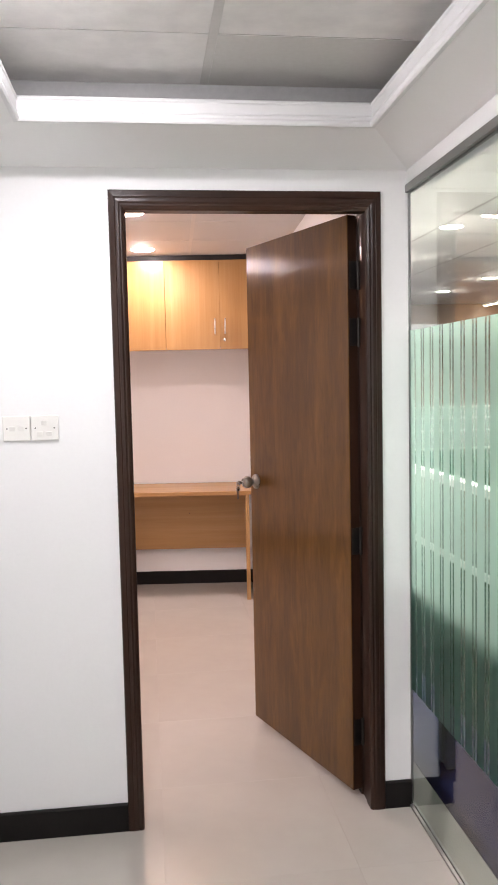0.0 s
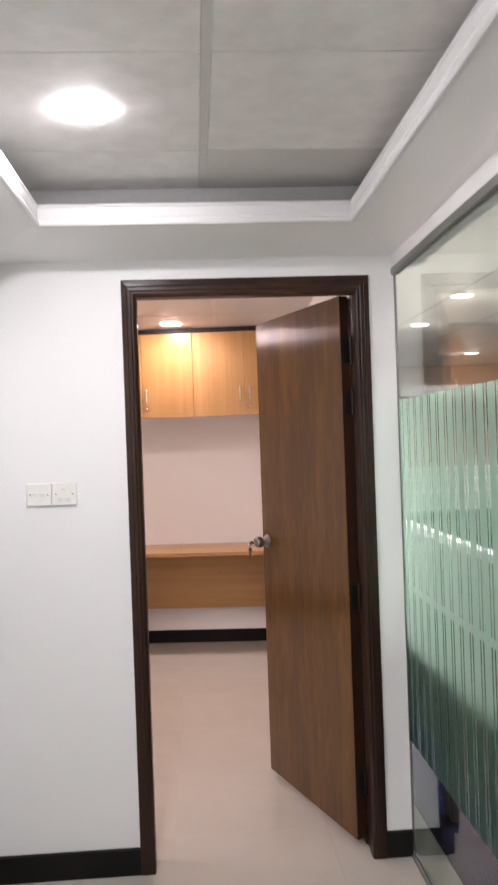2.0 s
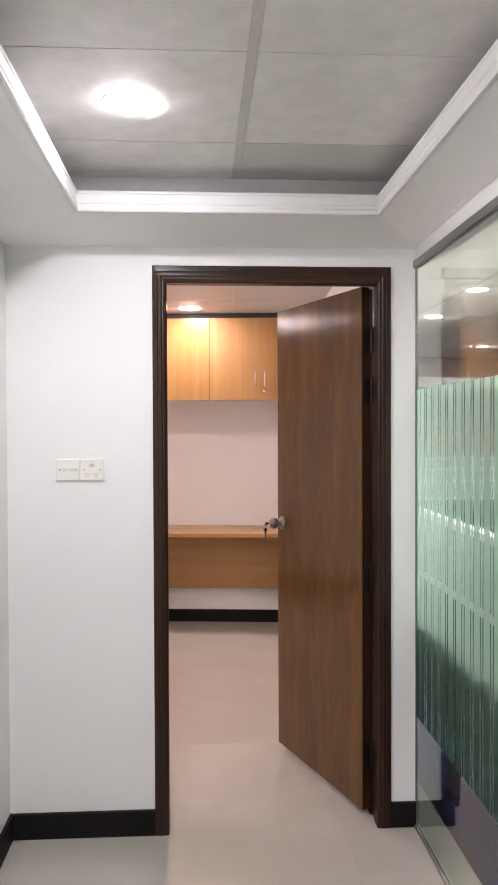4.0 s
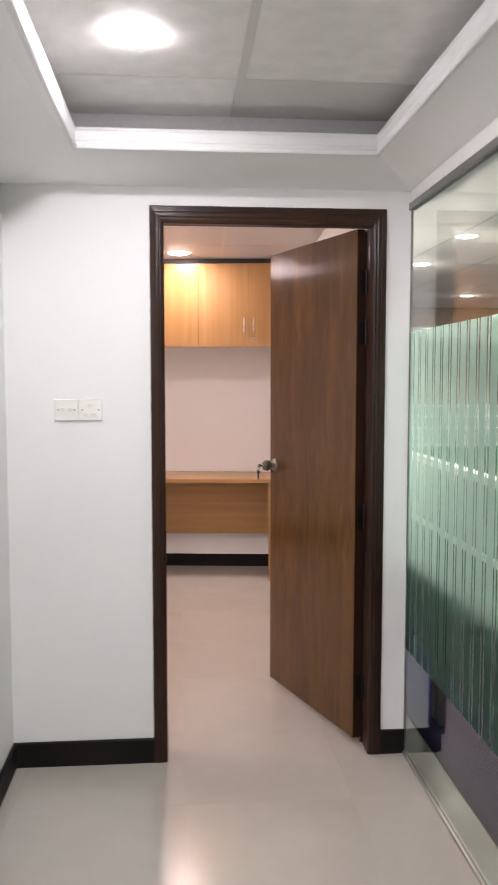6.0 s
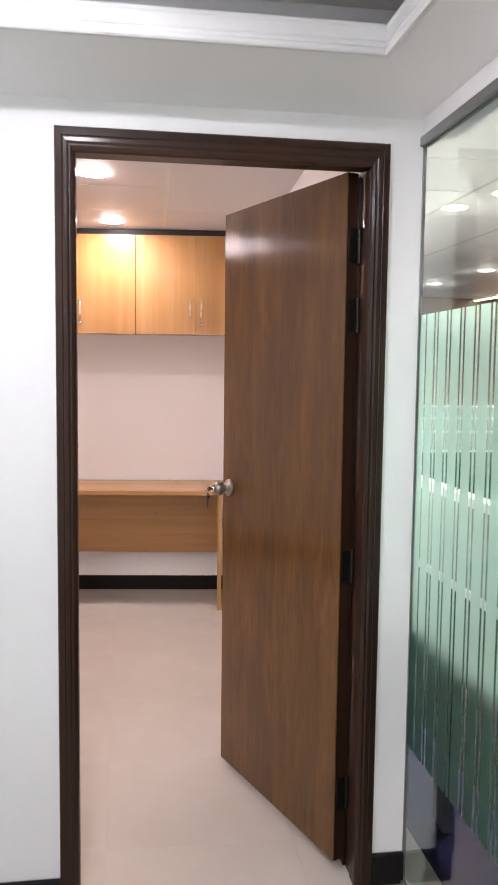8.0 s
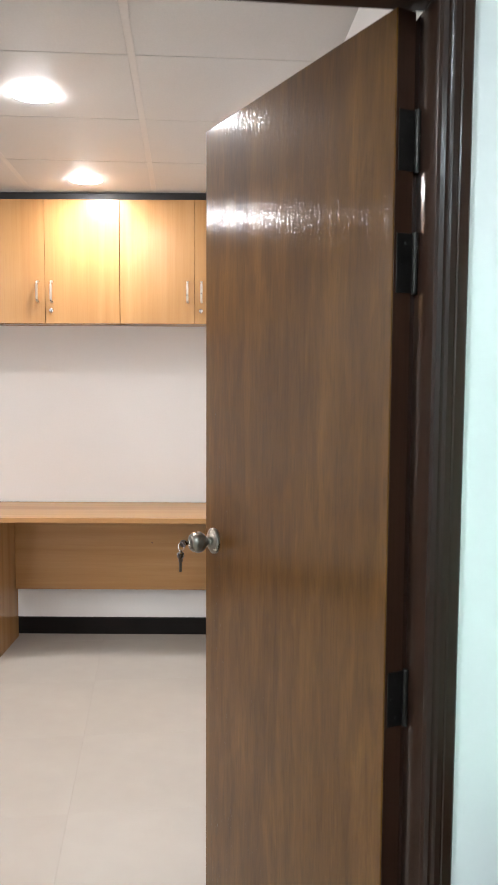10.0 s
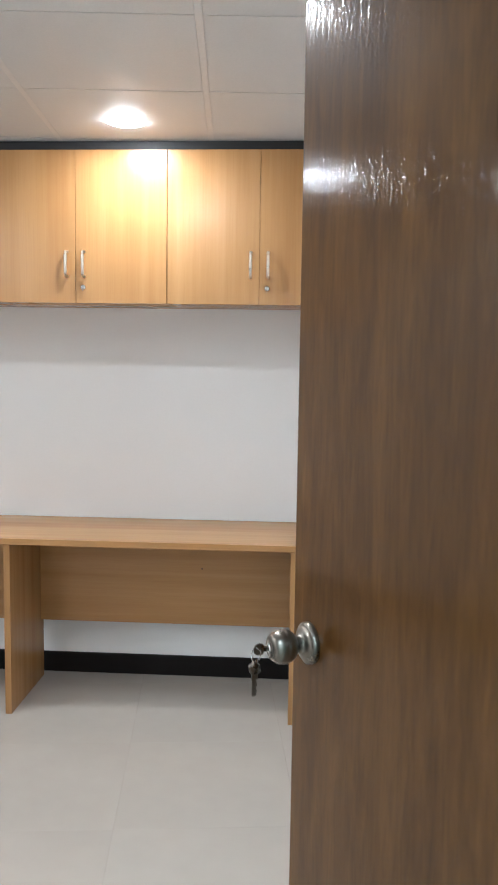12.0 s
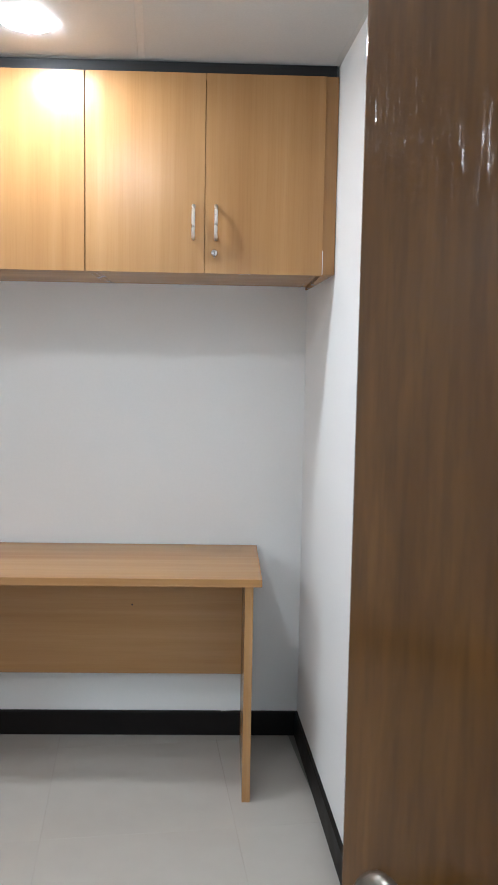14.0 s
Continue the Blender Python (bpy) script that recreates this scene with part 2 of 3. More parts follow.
def sweep(profile, path, closed=False, bm=None):
    """A profile (along, up) carried round corners of a plan path of (x, y); along points to the path's left."""
    bm = bm or bmesh.new()
    rings, n = [], len(path)
    for k, p in enumerate(path):
        p = Vector(p)
        before = (p - Vector(path[k - 1])).normalized() if k or closed else None
        after = (Vector(path[(k + 1) % n]) - p).normalized() if k < n - 1 or closed else None
        d0, d1 = before or after, after or before
        n0, n1 = Vector((-d0.y, d0.x)), Vector((-d1.y, d1.x))
        out = (n0 + n1).normalized()
        out /= max(0.2, out.dot(n0))
        rings.append([bm.verts.new((p.x + out.x * a, p.y + out.y * a, z)) for a, z in profile])
    m = len(profile)
    for k in range(n if closed else n - 1):
        a, b = rings[k], rings[(k + 1) % n]
        for i in range(m):
            bm.faces.new((a[i], a[(i + 1) % m], b[(i + 1) % m], b[i]))
    if not closed:
        bm.faces.new(rings[0])
        bm.faces.new(rings[-1][::-1])
    return bm


def lathe(profile, axis_m, steps=28, bm=None):
    """A turned shape: (radius, along z) carried through the pose axis_m."""
    bm = bm or bmesh.new()
    rings = []
    for r, h in profile:
        if r < 1e-5:
            rings.append([bm.verts.new(axis_m @ Vector((0, 0, h)))])
        else:
            rings.append([bm.verts.new(axis_m @ Vector((r * math.cos(2 * math.pi * k / steps), r * math.sin(2 * math.pi * k / steps), h))) for k in range(steps)])
    for a, b in zip(rings, rings[1:]):
        for k in range(steps):
            j = (k + 1) % steps
            if len(a) == 1 and len(b) > 1:
                bm.faces.new((a[0], b[k], b[j]))
            elif len(b) == 1 and len(a) > 1:
                bm.faces.new((a[k], a[j], b[0]))
            elif len(a) > 1:
                bm.faces.new((a[k], a[j], b[j], b[k]))
    return bm


def tube(points, radius, steps=10, bm=None, flat=1.0):
    """A bent rod through points."""
    bm = bm or bmesh.new()
    pts = [Vector(p) for p in points]
    rings = []
    up = Vector((0.13, 0.37, 0.92)).normalized()
    for k, p in enumerate(pts):
        d = ((pts[k + 1] if k < len(pts) - 1 else p) - (pts[k - 1] if k else p)).normalized()
        u = d.cross(up).normalized()
        w = d.cross(u)
        rings.append([bm.verts.new(p + radius * (math.cos(2 * math.pi * i / steps) * u + flat * math.sin(2 * math.pi * i / steps) * w)) for i in range(steps)])
    for a, b in zip(rings, rings[1:]):
        for i in range(steps):
            bm.faces.new((a[i], a[(i + 1) % steps], b[(i + 1) % steps], b[i]))
    bm.faces.new(rings[0])
    bm.faces.new(rings[-1][::-1])
    return bm


def piece(name, bm, material, label, category="", kind="structure"):
    return tagged(part(name, bm, material), label, category, "", kind)


# ---- corridor: walls ----
axes = FRONT
OFFICE_R, OFFICE_END = 6.2, 10.4
piece("wall_left", box(LEFT_X - 0.1, LEFT_X, REAR_Y, WALL_Y, 0, 2.6), WHITE, "white painted corridor wall", "wall")
piece("wall_rear", box(LEFT_X - 0.1, OFFICE_R + 0.1, REAR_Y - 0.1, REAR_Y, 0, 2.6), WHITE, "white painted wall closing the corridor", "wall")
bm = box(-2.45, FR_L + 0.02, WALL_Y, WALL_BACK, 0, 2.6)
box(FR_R - 0.02, GLASS_X + 0.014, WALL_Y, WALL_BACK, 0, 2.6, bm=bm)
box(FR_L + 0.02, FR_R - 0.02, WALL_Y, WALL_BACK, FR_TOP - 0.02, 2.6, bm=bm)
piece("wall_door", bm, WHITE, "white painted partition wall with a doorway", "wall")

# white band between the glass and the soffit
piece("wall_over_glass", box(GLASS_X - 0.006, GLASS_X + 0.09, REAR_Y, WALL_Y, 2.158, 2.6), WHITE, "white painted bulkhead above the glass partition", "wall")

# ---- small office: walls ----
axes = HOME
ROOM_R0, ROOM_R1 = 1.572, 1.381
piece("wall_room_back", box(ROOM_L - 0.1, 1.47, ROOM_BACK, ROOM_BACK + 0.1, 0, 2.6), WHITE, "white painted back wall of the small office", "wall")
piece("wall_room_left", box(ROOM_L - 0.1, ROOM_L, 2.60, ROOM_BACK, 0, 2.6), WHITE, "white painted side wall of the small office", "wall")
piece("wall_room_right", prism([(ROOM_R0, 3.098), (1.662, 3.108), (1.47, ROOM_BACK), (ROOM_R1, ROOM_BACK)], 0, 2.6), WHITE, "white painted side wall beside the door", "wall")

# ---- open office beyond the glass: shell ----
axes = FRONT
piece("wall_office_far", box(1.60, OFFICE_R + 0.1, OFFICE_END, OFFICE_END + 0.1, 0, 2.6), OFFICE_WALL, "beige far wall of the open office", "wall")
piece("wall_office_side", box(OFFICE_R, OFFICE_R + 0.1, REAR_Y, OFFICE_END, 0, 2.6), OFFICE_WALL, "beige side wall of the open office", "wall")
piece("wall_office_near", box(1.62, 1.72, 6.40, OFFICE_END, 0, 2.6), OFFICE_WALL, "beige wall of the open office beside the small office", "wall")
piece("bulkhead", box(1.73, OFFICE_R, 9.6, 9.9, 2.00, 2.12), DARK, "dark grey bulkhead across the open office", "beam")

# ---- soffit, cornice and tray ceiling of the corridor ----
tray = [(TRAY_L, REAR_Y + 0.35), (TRAY_R, REAR_Y + 0.35), (TRAY_R, TRAY_Y), (TRAY_L, TRAY_Y)]
outer = [(LEFT_X, REAR_Y, SOFFIT_LIP), (GLASS_X, REAR_Y, SOFFIT_LIP), (GLASS_X, WALL_Y, SOFFIT_W), (LEFT_X, WALL_Y, SOFFIT_W)]
bm = bmesh.new()
lo = [bm.verts.new((x, y, SOFFIT_LIP)) for x, y in tray]
hi = [bm.verts.new(p) for p in outer]
lo2 = [bm.verts.new((x, y, SOFFIT_LIP + 0.03)) for x, y in tray]
hi2 = [bm.verts.new((x, y, SOFFIT_LIP + 0.03)) for x, y, z in outer]
for k in range(4):
    j = (k + 1) % 4
    bm.faces.new((lo[k], lo[j], hi[j], hi[k]))
    bm.faces.new((lo2[k], lo2[j], hi2[j], hi2[k]))
    bm.faces.new((lo[k], lo[j], lo2[j], lo2[k]))
    bm.faces.new((hi[k], hi[j], hi2[j], hi2[k]))
piece("ceiling_soffit", bm, PLASTER, "white plaster soffit round the tray ceiling", "ceiling")

# moulded cornice round the tray: a bead at the foot, a fillet, a plain fascia with a rolled top
FOOT = SOFFIT_LIP - 0.006
prof = [(a, FOOT + h) for a, h in ((-0.004, 0.0), (0.008, 0.0), (0.0125, 0.005), (0.0125, 0.012), (0.008, 0.016), (0.005, 0.019), (0.005, 0.025), (0.0075, 0.028),
        (0.0055, 0.033), (0.006, 0.058), (0.009, 0.062), (0.009, 0.068), (0.004, 0.071), (-0.030, 0.071), (-0.030, 0.036), (-0.004, 0.036))]
piece("trim_cornice", sweep(prof, tray, True), CORNICE, "white moulded gypsum cornice round the tray ceiling", "cornice")
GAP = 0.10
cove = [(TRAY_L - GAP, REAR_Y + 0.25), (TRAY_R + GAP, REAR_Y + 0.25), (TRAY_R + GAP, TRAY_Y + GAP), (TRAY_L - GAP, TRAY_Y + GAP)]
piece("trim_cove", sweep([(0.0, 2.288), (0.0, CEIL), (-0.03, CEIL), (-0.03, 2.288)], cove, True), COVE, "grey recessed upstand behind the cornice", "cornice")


def tile_ceiling(name, x0, x1, y0, y1, z, xs, ys, label, bar=0.024, cuts=(), stuff=None):
    """Square lay-in tiles, each with its own edges, between tee bars; one mesh of two materials."""
    bm = bmesh.new()
    gx, gy = [x0] + sorted(x for x in xs if x0 < x < x1) + [x1], [y0] + sorted(y for y in ys if y0 < y < y1) + [y1]
    rnd = random.Random(5)
    for a, b in zip(gx, gx[1:]):
        for c, d in zip(gy, gy[1:]):
            e = bar / 2 + 0.0003
            drop = rnd.uniform(-0.0008, 0.0002)
            box(a + (e if a > x0 else 0), b - (e if b < x1 else 0), c + (0.0022 if c > y0 else 0), d - (0.0022 if d < y1 else 0), z + drop, z + 0.014, 0.0007, bm, 1)
    tiles = len(bm.faces)
    for x in gx[1:-1]:
        box(x - bar / 2, x + bar / 2, y0, y1, z - 0.0005, z + 0.02, 0.0, bm)
    mains = len(bm.faces)
    for y in gy[1:-1]:
        box(x0, x1, y - 0.009, y + 0.009, z + 0.0125, z + 0.021, 0.0, bm)
    box(x0 - 0.05, x1 + 0.05, y0 - 0.05, y1 + 0.05, z + 0.03, z + 0.05, 0.0, bm)
    bm.faces.ensure_lookup_table()
    for k, f in enumerate(bm.faces):
        f.material_index = 0 if k < tiles else 1 if k < mains else 2
    tile, seam = stuff or (CEIL_TILE, SEAM)
    for at, away in cuts:
        inv = axes.inverted()
        bmesh.ops.bisect_plane(bm, geom=bm.verts[:] + bm.edges[:] + bm.faces[:], plane_co=inv @ Vector(at), plane_no=inv.to_3x3() @ Vector(away), clear_outer=True)
    ob = piece(name, bm, tile, label, "ceiling")
    ob.data.materials.append(TEE)
    ob.data.materials.append(seam)
    return ob


tile_ceiling("ceiling_corridor", TRAY_L - GAP, TRAY_R + GAP, REAR_Y + 0.25, TRAY_Y + GAP, CEIL, [0.282, 0.888], [2.467 - 0.607 * k for k in range(8)],
             "grey-white square lay-in tile ceiling in the tray")
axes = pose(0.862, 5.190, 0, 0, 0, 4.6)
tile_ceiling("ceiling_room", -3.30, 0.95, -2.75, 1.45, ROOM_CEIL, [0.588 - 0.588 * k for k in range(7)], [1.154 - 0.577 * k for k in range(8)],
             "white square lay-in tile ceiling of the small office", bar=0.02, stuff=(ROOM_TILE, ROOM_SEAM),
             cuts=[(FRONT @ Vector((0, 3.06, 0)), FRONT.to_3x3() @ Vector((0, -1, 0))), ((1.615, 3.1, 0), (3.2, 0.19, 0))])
axes = FRONT
tile_ceiling("ceiling_office", 1.672, OFFICE_R, REAR_Y, OFFICE_END, 2.42, [1.9 + 0.6 * k for k in range(8)], [-1.2 + 0.6 * k for k in range(20)],
             "white square lay-in tile ceiling of the open office", bar=0.02, stuff=(OFFICE_TILE, SEAM))

# ---- skirting ----
SK = [(0.0, 0.0), (0.012, 0.0), (0.012, 0.091), (0.009, 0.096), (0.0, 0.096)]


def skirting(name, path, label="black-brown skirting board along a white wall"):
    return piece(name, sweep(SK, path), SKIRT, label, "skirting")


skirting("baseboard_corridor_left", [(FR_L, WALL_Y), (LEFT_X, WALL_Y), (LEFT_X, REAR_Y)])
skirting("baseboard_corridor_right", [(GLASS_X - 0.002, WALL_Y), (FR_R, WALL_Y)])
axes = HOME
skirting("baseboard_room", [(ROOM_R0 - 0.002, 3.12), (ROOM_R1, ROOM_BACK), (ROOM_L, ROOM_BACK), (ROOM_L, 2.66)])
axes = FRONT


# ---- door frame: architrave, lining and stop ----
def door_frame():
    root = thing("door_frame", (0.5 * (FR_L + FR_R), WALL_Y, 0), "dark brown varnished wooden door frame in a white wall", "door frame", kind="structure")
    # section across the jamb (towards the opening, y): moulded face, stop, rebate
    sec = [(0.0, 3.146), (0.0, 3.013), (0.003, 3.009), (0.018, 3.007), (0.0205, 3.008), (0.023, 3.0073), (0.031, 3.007), (0.034, 3.008),
           (0.0365, 3.0095), (0.039, 3.0095), (0.042, 3.0085), (0.049, 3.011), (0.053, 3.016), (0.053, 3.066), (0.050, 3.066), (0.050, 3.146)]
    drop = 1.22
    sec_left = [(a, min(y, 3.124)) for a, y in sec]
    sec_head = [(min(a, 0.0435) if y > 3.06 and k > 13 else a, min(y, 3.124)) for k, (a, y) in enumerate(sec)]
    # the right jamb has an added lip that blocks light through the hinge gap
    sec_right = [(0.0, 3.190)] + sec[1:-1] + [(0.050, 3.122), (0.0580, 3.122), (0.0580, 3.190)]
    for x, side, own in ((FR_L, 1, sec_left), (FR_R, -1, sec_right)):
        bm = bmesh.new()
        low = [bm.verts.new((x + side * a, y, 0.0)) for a, y in own]
        high = [bm.verts.new((x + side * a, y, FR_TOP - drop * a)) for a, y in own]
        n = len(own)
        for k in range(n):
            bm.faces.new((low[k], low[(k + 1) % n], high[(k + 1) % n], high[k]))
        bm.faces.new(low)
        bm.faces.new(high)
        part("jamb", bm, FRAME, root)
    bm = bmesh.new()
    a = [bm.verts.new((FR_L + d, y, FR_TOP - drop * d)) for d, y in sec_head]
    b = [bm.verts.new((FR_R - d, y, FR_TOP - drop * d)) for d, y in sec_head]
    for k in range(len(sec)):
        j = (k + 1) % len(sec)
        bm.faces.new((a[k], a[j], b[j], b[k]))
    bm.faces.new(a)
    bm.faces.new(b)
    part("head", bm, FRAME_HEAD, root)
    return root


door_frame()

# ---- the open door ----
PIVOT, SWING, LEAF_W, LEAF_T = (1.425, 3.110), 70.1, 0.765, 0.038


def hung_door():
    root = thing("door", (PIVOT[0], PIVOT[1], 0), "brown wood-veneer flush door standing half open into the small office", "door")
    # built closed, then swung with its root
    x1, x0, y0, y1 = PIVOT[0] - 0.001, PIVOT[0] - LEAF_W, PIVOT[1] - LEAF_T, PIVOT[1]
    part("leaf", box(x0, x1, y0, y1, 0.030, 2.074, 0.0025), LEAF, root)
    part("hinge_edge", box(x1, x1 + 0.0012, y0 + 0.002, y1 - 0.002, 0.032, 2.072), FRAME, root, "dark strip on the hinge edge of the door")
    for z in (0.243, 0.940, 1.675, 1.870):
        h = part("hinge", box(x1 + 0.0012, x1 + 0.0028, y0 + 0.006, y1 - 0.002, z - 0.048, z + 0.048, 0.0005), HINGE, root, "blackened steel butt hinge")
        bm = lathe([(0, -0.05), (0.0045, -0.05), (0.0055, -0.047), (0.0055, 0.047), (0.0045, 0.05), (0, 0.05)], pose(x1 + 0.004, y1 + 0.004, z), 12)
        part("knuckle", bm, HINGE, h)
        for dz in (-0.032, 0.0, 0.032):
            part("screw", lathe([(0, 0.0026), (0.003, 0.0022), (0.0036, 0.0)], pose(x1 + 0.0012, y0 + 0.018 + (0.006 if dz else -0.004), z + dz, 0, 90, 0), 10), HINGE, h)
    kx, kz = x0 + 0.058, 1.083
    for side in (-1, 1):
        face = y0 if side < 0 else y1
        m = pose(kx, face, kz, 90 if side < 0 else -90, 0, 0)
        part("rose", lathe([(0.0308, 0.0), (0.0314, 0.004), (0.0306, 0.0085), (0.0270, 0.0105), (0.0262, 0.0105), (0.0245, 0.013), (0.0190, 0.0155), (0.0150, 0.017), (0.0142, 0.0185), (0.0142, 0.0205), (0, 0.0205)], m, 48), NICKEL, root, "stepped satin nickel rose", True)
        knob = part("knob", lathe([(0.0125, 0.019), (0.0112, 0.021), (0.0112, 0.024), (0.0135, 0.0265), (0.0205, 0.0315), (0.0248, 0.0385), (0.0256, 0.0445), (0.0250, 0.0462),
                                   (0.0250, 0.0475), (0.0255, 0.049), (0.0236, 0.0575), (0.0190, 0.0645), (0.0128, 0.0680), (0.0120, 0.0670), (0.0, 0.0670)], m, 48), NICKEL, root, "ball-shaped satin nickel knob", True)
        if side < 0:
            out = face - 0.070
            part("cylinder", lathe([(0.0078, 0.0665), (0.0078, 0.0692), (0.006, 0.0705), (0, 0.0705)], m, 20), CHROME, knob)
            bm = box(kx - 0.0012, kx + 0.0012, out - 0.010, out, kz - 0.0042, kz + 0.0042, 0.0005)
            lathe([(0, -0.0011), (0.0090, -0.0011), (0.0095, 0.0), (0.0090, 0.0011), (0, 0.0011)], pose(kx, out - 0.014, kz, 0, 90, 0), 20, bm)
            part("key", bm, BRASS, knob, "worn metal key in the lock")
            ring = [(kx + 0.0015 * math.sin(2 * a), out - 0.019 + 0.0075 * math.sin(a), kz - 0.008 + 0.0105 * math.cos(a)) for a in [2 * math.pi * k / 20 for k in range(21)]]
            part("key_ring", tube(ring, 0.0012, 8), CHROME, knob, "thin steel key ring")
            # the second key hangs from the ring: pierced bow, shoulder and a notched blade
            c = (kx, out - 0.021, kz - 0.028)
            bow = [(c[0], c[1] + 0.0078 * math.cos(a), c[2] + 0.0078 * math.sin(a)) for a in [2 * math.pi * k / 24 for k in range(25)]]
            bm = tube(bow, 0.0036, 8, flat=0.42)
            box(c[0] - 0.0012, c[0] + 0.0012, c[1] - 0.0062, c[1] + 0.0062, c[2] - 0.0075, c[2] + 0.0040, 0.0005, bm)
            box(c[0] - 0.0013, c[0] + 0.0013, c[1] - 0.0052, c[1] + 0.0052, c[2] - 0.0165, c[2] - 0.0085, 0.0005, bm)
            box(c[0] - 0.0010, c[0] + 0.0010, c[1] - 0.0040, c[1] + 0.0018, c[2] - 0.0415, c[2] - 0.0160, 0.0004, bm)
            for k, d in enumerate((0.0032, 0.0040, 0.0026, 0.0038, 0.0030)):
                z = c[2] - 0.0180 - 0.0047 * k
                box(c[0] - 0.0009, c[0] + 0.0009, c[1] + 0.0015, c[1] + d, z - 0.0040, z, 0.0003, bm, 1)
            part("spare_key", bm, BRASS, knob, "worn metal key hanging from the ring")
    part("latch_plate", box(x0 - 0.0012, x0 + 0.0005, y0 + 0.008, y1 - 0.008, kz - 0.029, kz + 0.029, 0.0004), NICKEL, root, "satin nickel latch plate")
    root.rotation_euler = (0, 0, radians(-SWING))
    return root


hung_door()


# ---- switches by the door ----
def switch_plate(x0, x1, z0, z1, rockers, label):
    root = thing("light_switch", ((x0 + x1) / 2, WALL_Y, (z0 + z1) / 2), label, "light switch", "switches by the door")
    part("plate", box(x0, x1, WALL_Y - 0.010, WALL_Y, z0, z1, 0.0035, segments=3), PLATE, root)
    mid = (z0 + z1) / 2
    for dx in (-0.030, 0.030):
        part("screw", lathe([(0, 0.0012), (0.0022, 0.0010), (0.0026, 0.0)], pose((x0 + x1) / 2 + dx, WALL_Y - 0.010, mid, 90, 0, 0), 12), SCREW, root)
    for dx, dz in rockers:
        cx, cz = (x0 + x1) / 2 + dx, mid + dz
        bm = box(cx - 0.0088, cx + 0.0088, WALL_Y - 0.0150, WALL_Y - 0.0090, cz - 0.0075, cz + 0.0075, 0.001)
        for v in bm.verts:
            if v.co.y < WALL_Y - 0.013 and v.co.z < cz:
                v.co.y += 0.0028
        part("rocker", bm, PLATE, root)
    return root


switch_plate(0.229, 0.3168, 1.336, 1.417, [(-0.013, 0.0), (0.015, 0.0)], "white plastic switch plate with two rockers on a white wall")
switch_plate(0.3178, 0.406, 1.336, 1.417, [(-0.001, 0.017), (-0.016, -0.019), (0.014, -0.019)], "white plastic switch plate with three rockers on a white wall")


# ---- ceiling lamps ----
def ceiling_lamp(x, y, z, diffuser, group, label):
    root = thing("ceiling_lamp", (x, y, z), label, "ceiling lamp", group)
    part("trim_ring", lathe([(0.0702, -0.0014), (0.0755, -0.0014), (0.0785, -0.0006), (0.0785, 0.0), (0.0702, 0.0), (0.0702, -0.0014)], pose(x, y, z), 40), RAIL, root, smooth=True)
    part("diffuser", lathe([(0, -0.0105), (0.030, -0.0098), (0.052, -0.0078), (0.064, -0.0055), (0.0705, -0.0030), (0.0705, -0.0012), (0, -0.0012)], pose(x, y, z), 40), diffuser, root, "glowing domed LED diffuser")
    return root


def lamps(first, places, z):
    for x, y in places:
        copy_thing(first, pose(*(axes @ Vector((x, y, z)))))


# the three corridor copies are unseen, added further back for evener light
lamps(ceiling_lamp(0.580, 2.172, CEIL, LED_COOL, "corridor lamps", "round flush white LED lamp in the tile ceiling"), [(0.580, 0.958), (0.580, -0.256), (0.580, -1.20)], CEIL)
# the lamp at (2.57, 3.88) is unseen, added to brighten the film
lamps(ceiling_lamp(2.57, 5.18, 2.42, LED_OFFICE, "open office lamps", "round flush white LED lamp of the open office"),
      [(2.57, 3.88), (2.66, 6.48), (3.93, 7.73), (3.90, 8.88)], 2.42)


def linear_lamp(x, y0, y1, z):
    root = thing("linear_lamp", (x, (y0 + y1) / 2, z), "long warm-white linear lamp on the open office ceiling", "ceiling lamp")
    part("housing", box(x - 0.035, x + 0.035, y0, y1, z - 0.03, z, 0.003), RAIL, root)
    part("diffuser", box(x - 0.028, x + 0.028, y0 + 0.01, y1 - 0.01, z - 0.036, z - 0.030, 0.002), LED_LINE, root, "glowing linear diffuser")
    return root


linear_lamp(5.0, 8.2, 10.35, 2.419)
axes = HOME
# the last two places are unseen fill lamps, added to lift the walls
lamps(ceiling_lamp(0.538, 5.500, ROOM_CEIL, LED_WARM, "small office lamps", "round flush warm-white LED lamp in the tile ceiling"), [(0.605, 4.361), (-0.850, 5.380), (-0.970, 3.250), (-1.750, 4.250)], ROOM_CEIL)


# ---- wall cabinets ----
CAB_Y, CAB_Z0, CAB_Z1, CAB_LOW = 5.748, 1.7255, 2.3155, 1.741


def bow_handle(x, z0, z1, y, parent):
    r, d = 0.0055, 0.029
    pts = [(x, y + 0.002, z0), (x, y - d + 0.010, z0 + 0.001), (x, y - d + 0.003, z0 + 0.005), (x, y - d, z0 + 0.013), (x, y - d, z1 - 0.013), (x, y - d + 0.003, z1 - 0.005), (x, y - d + 0.010, z1 - 0.001), (x, y + 0.002, z1)]
    part("handle", tube(pts, r, 12), STEEL, parent, "satin nickel bow handle", True)


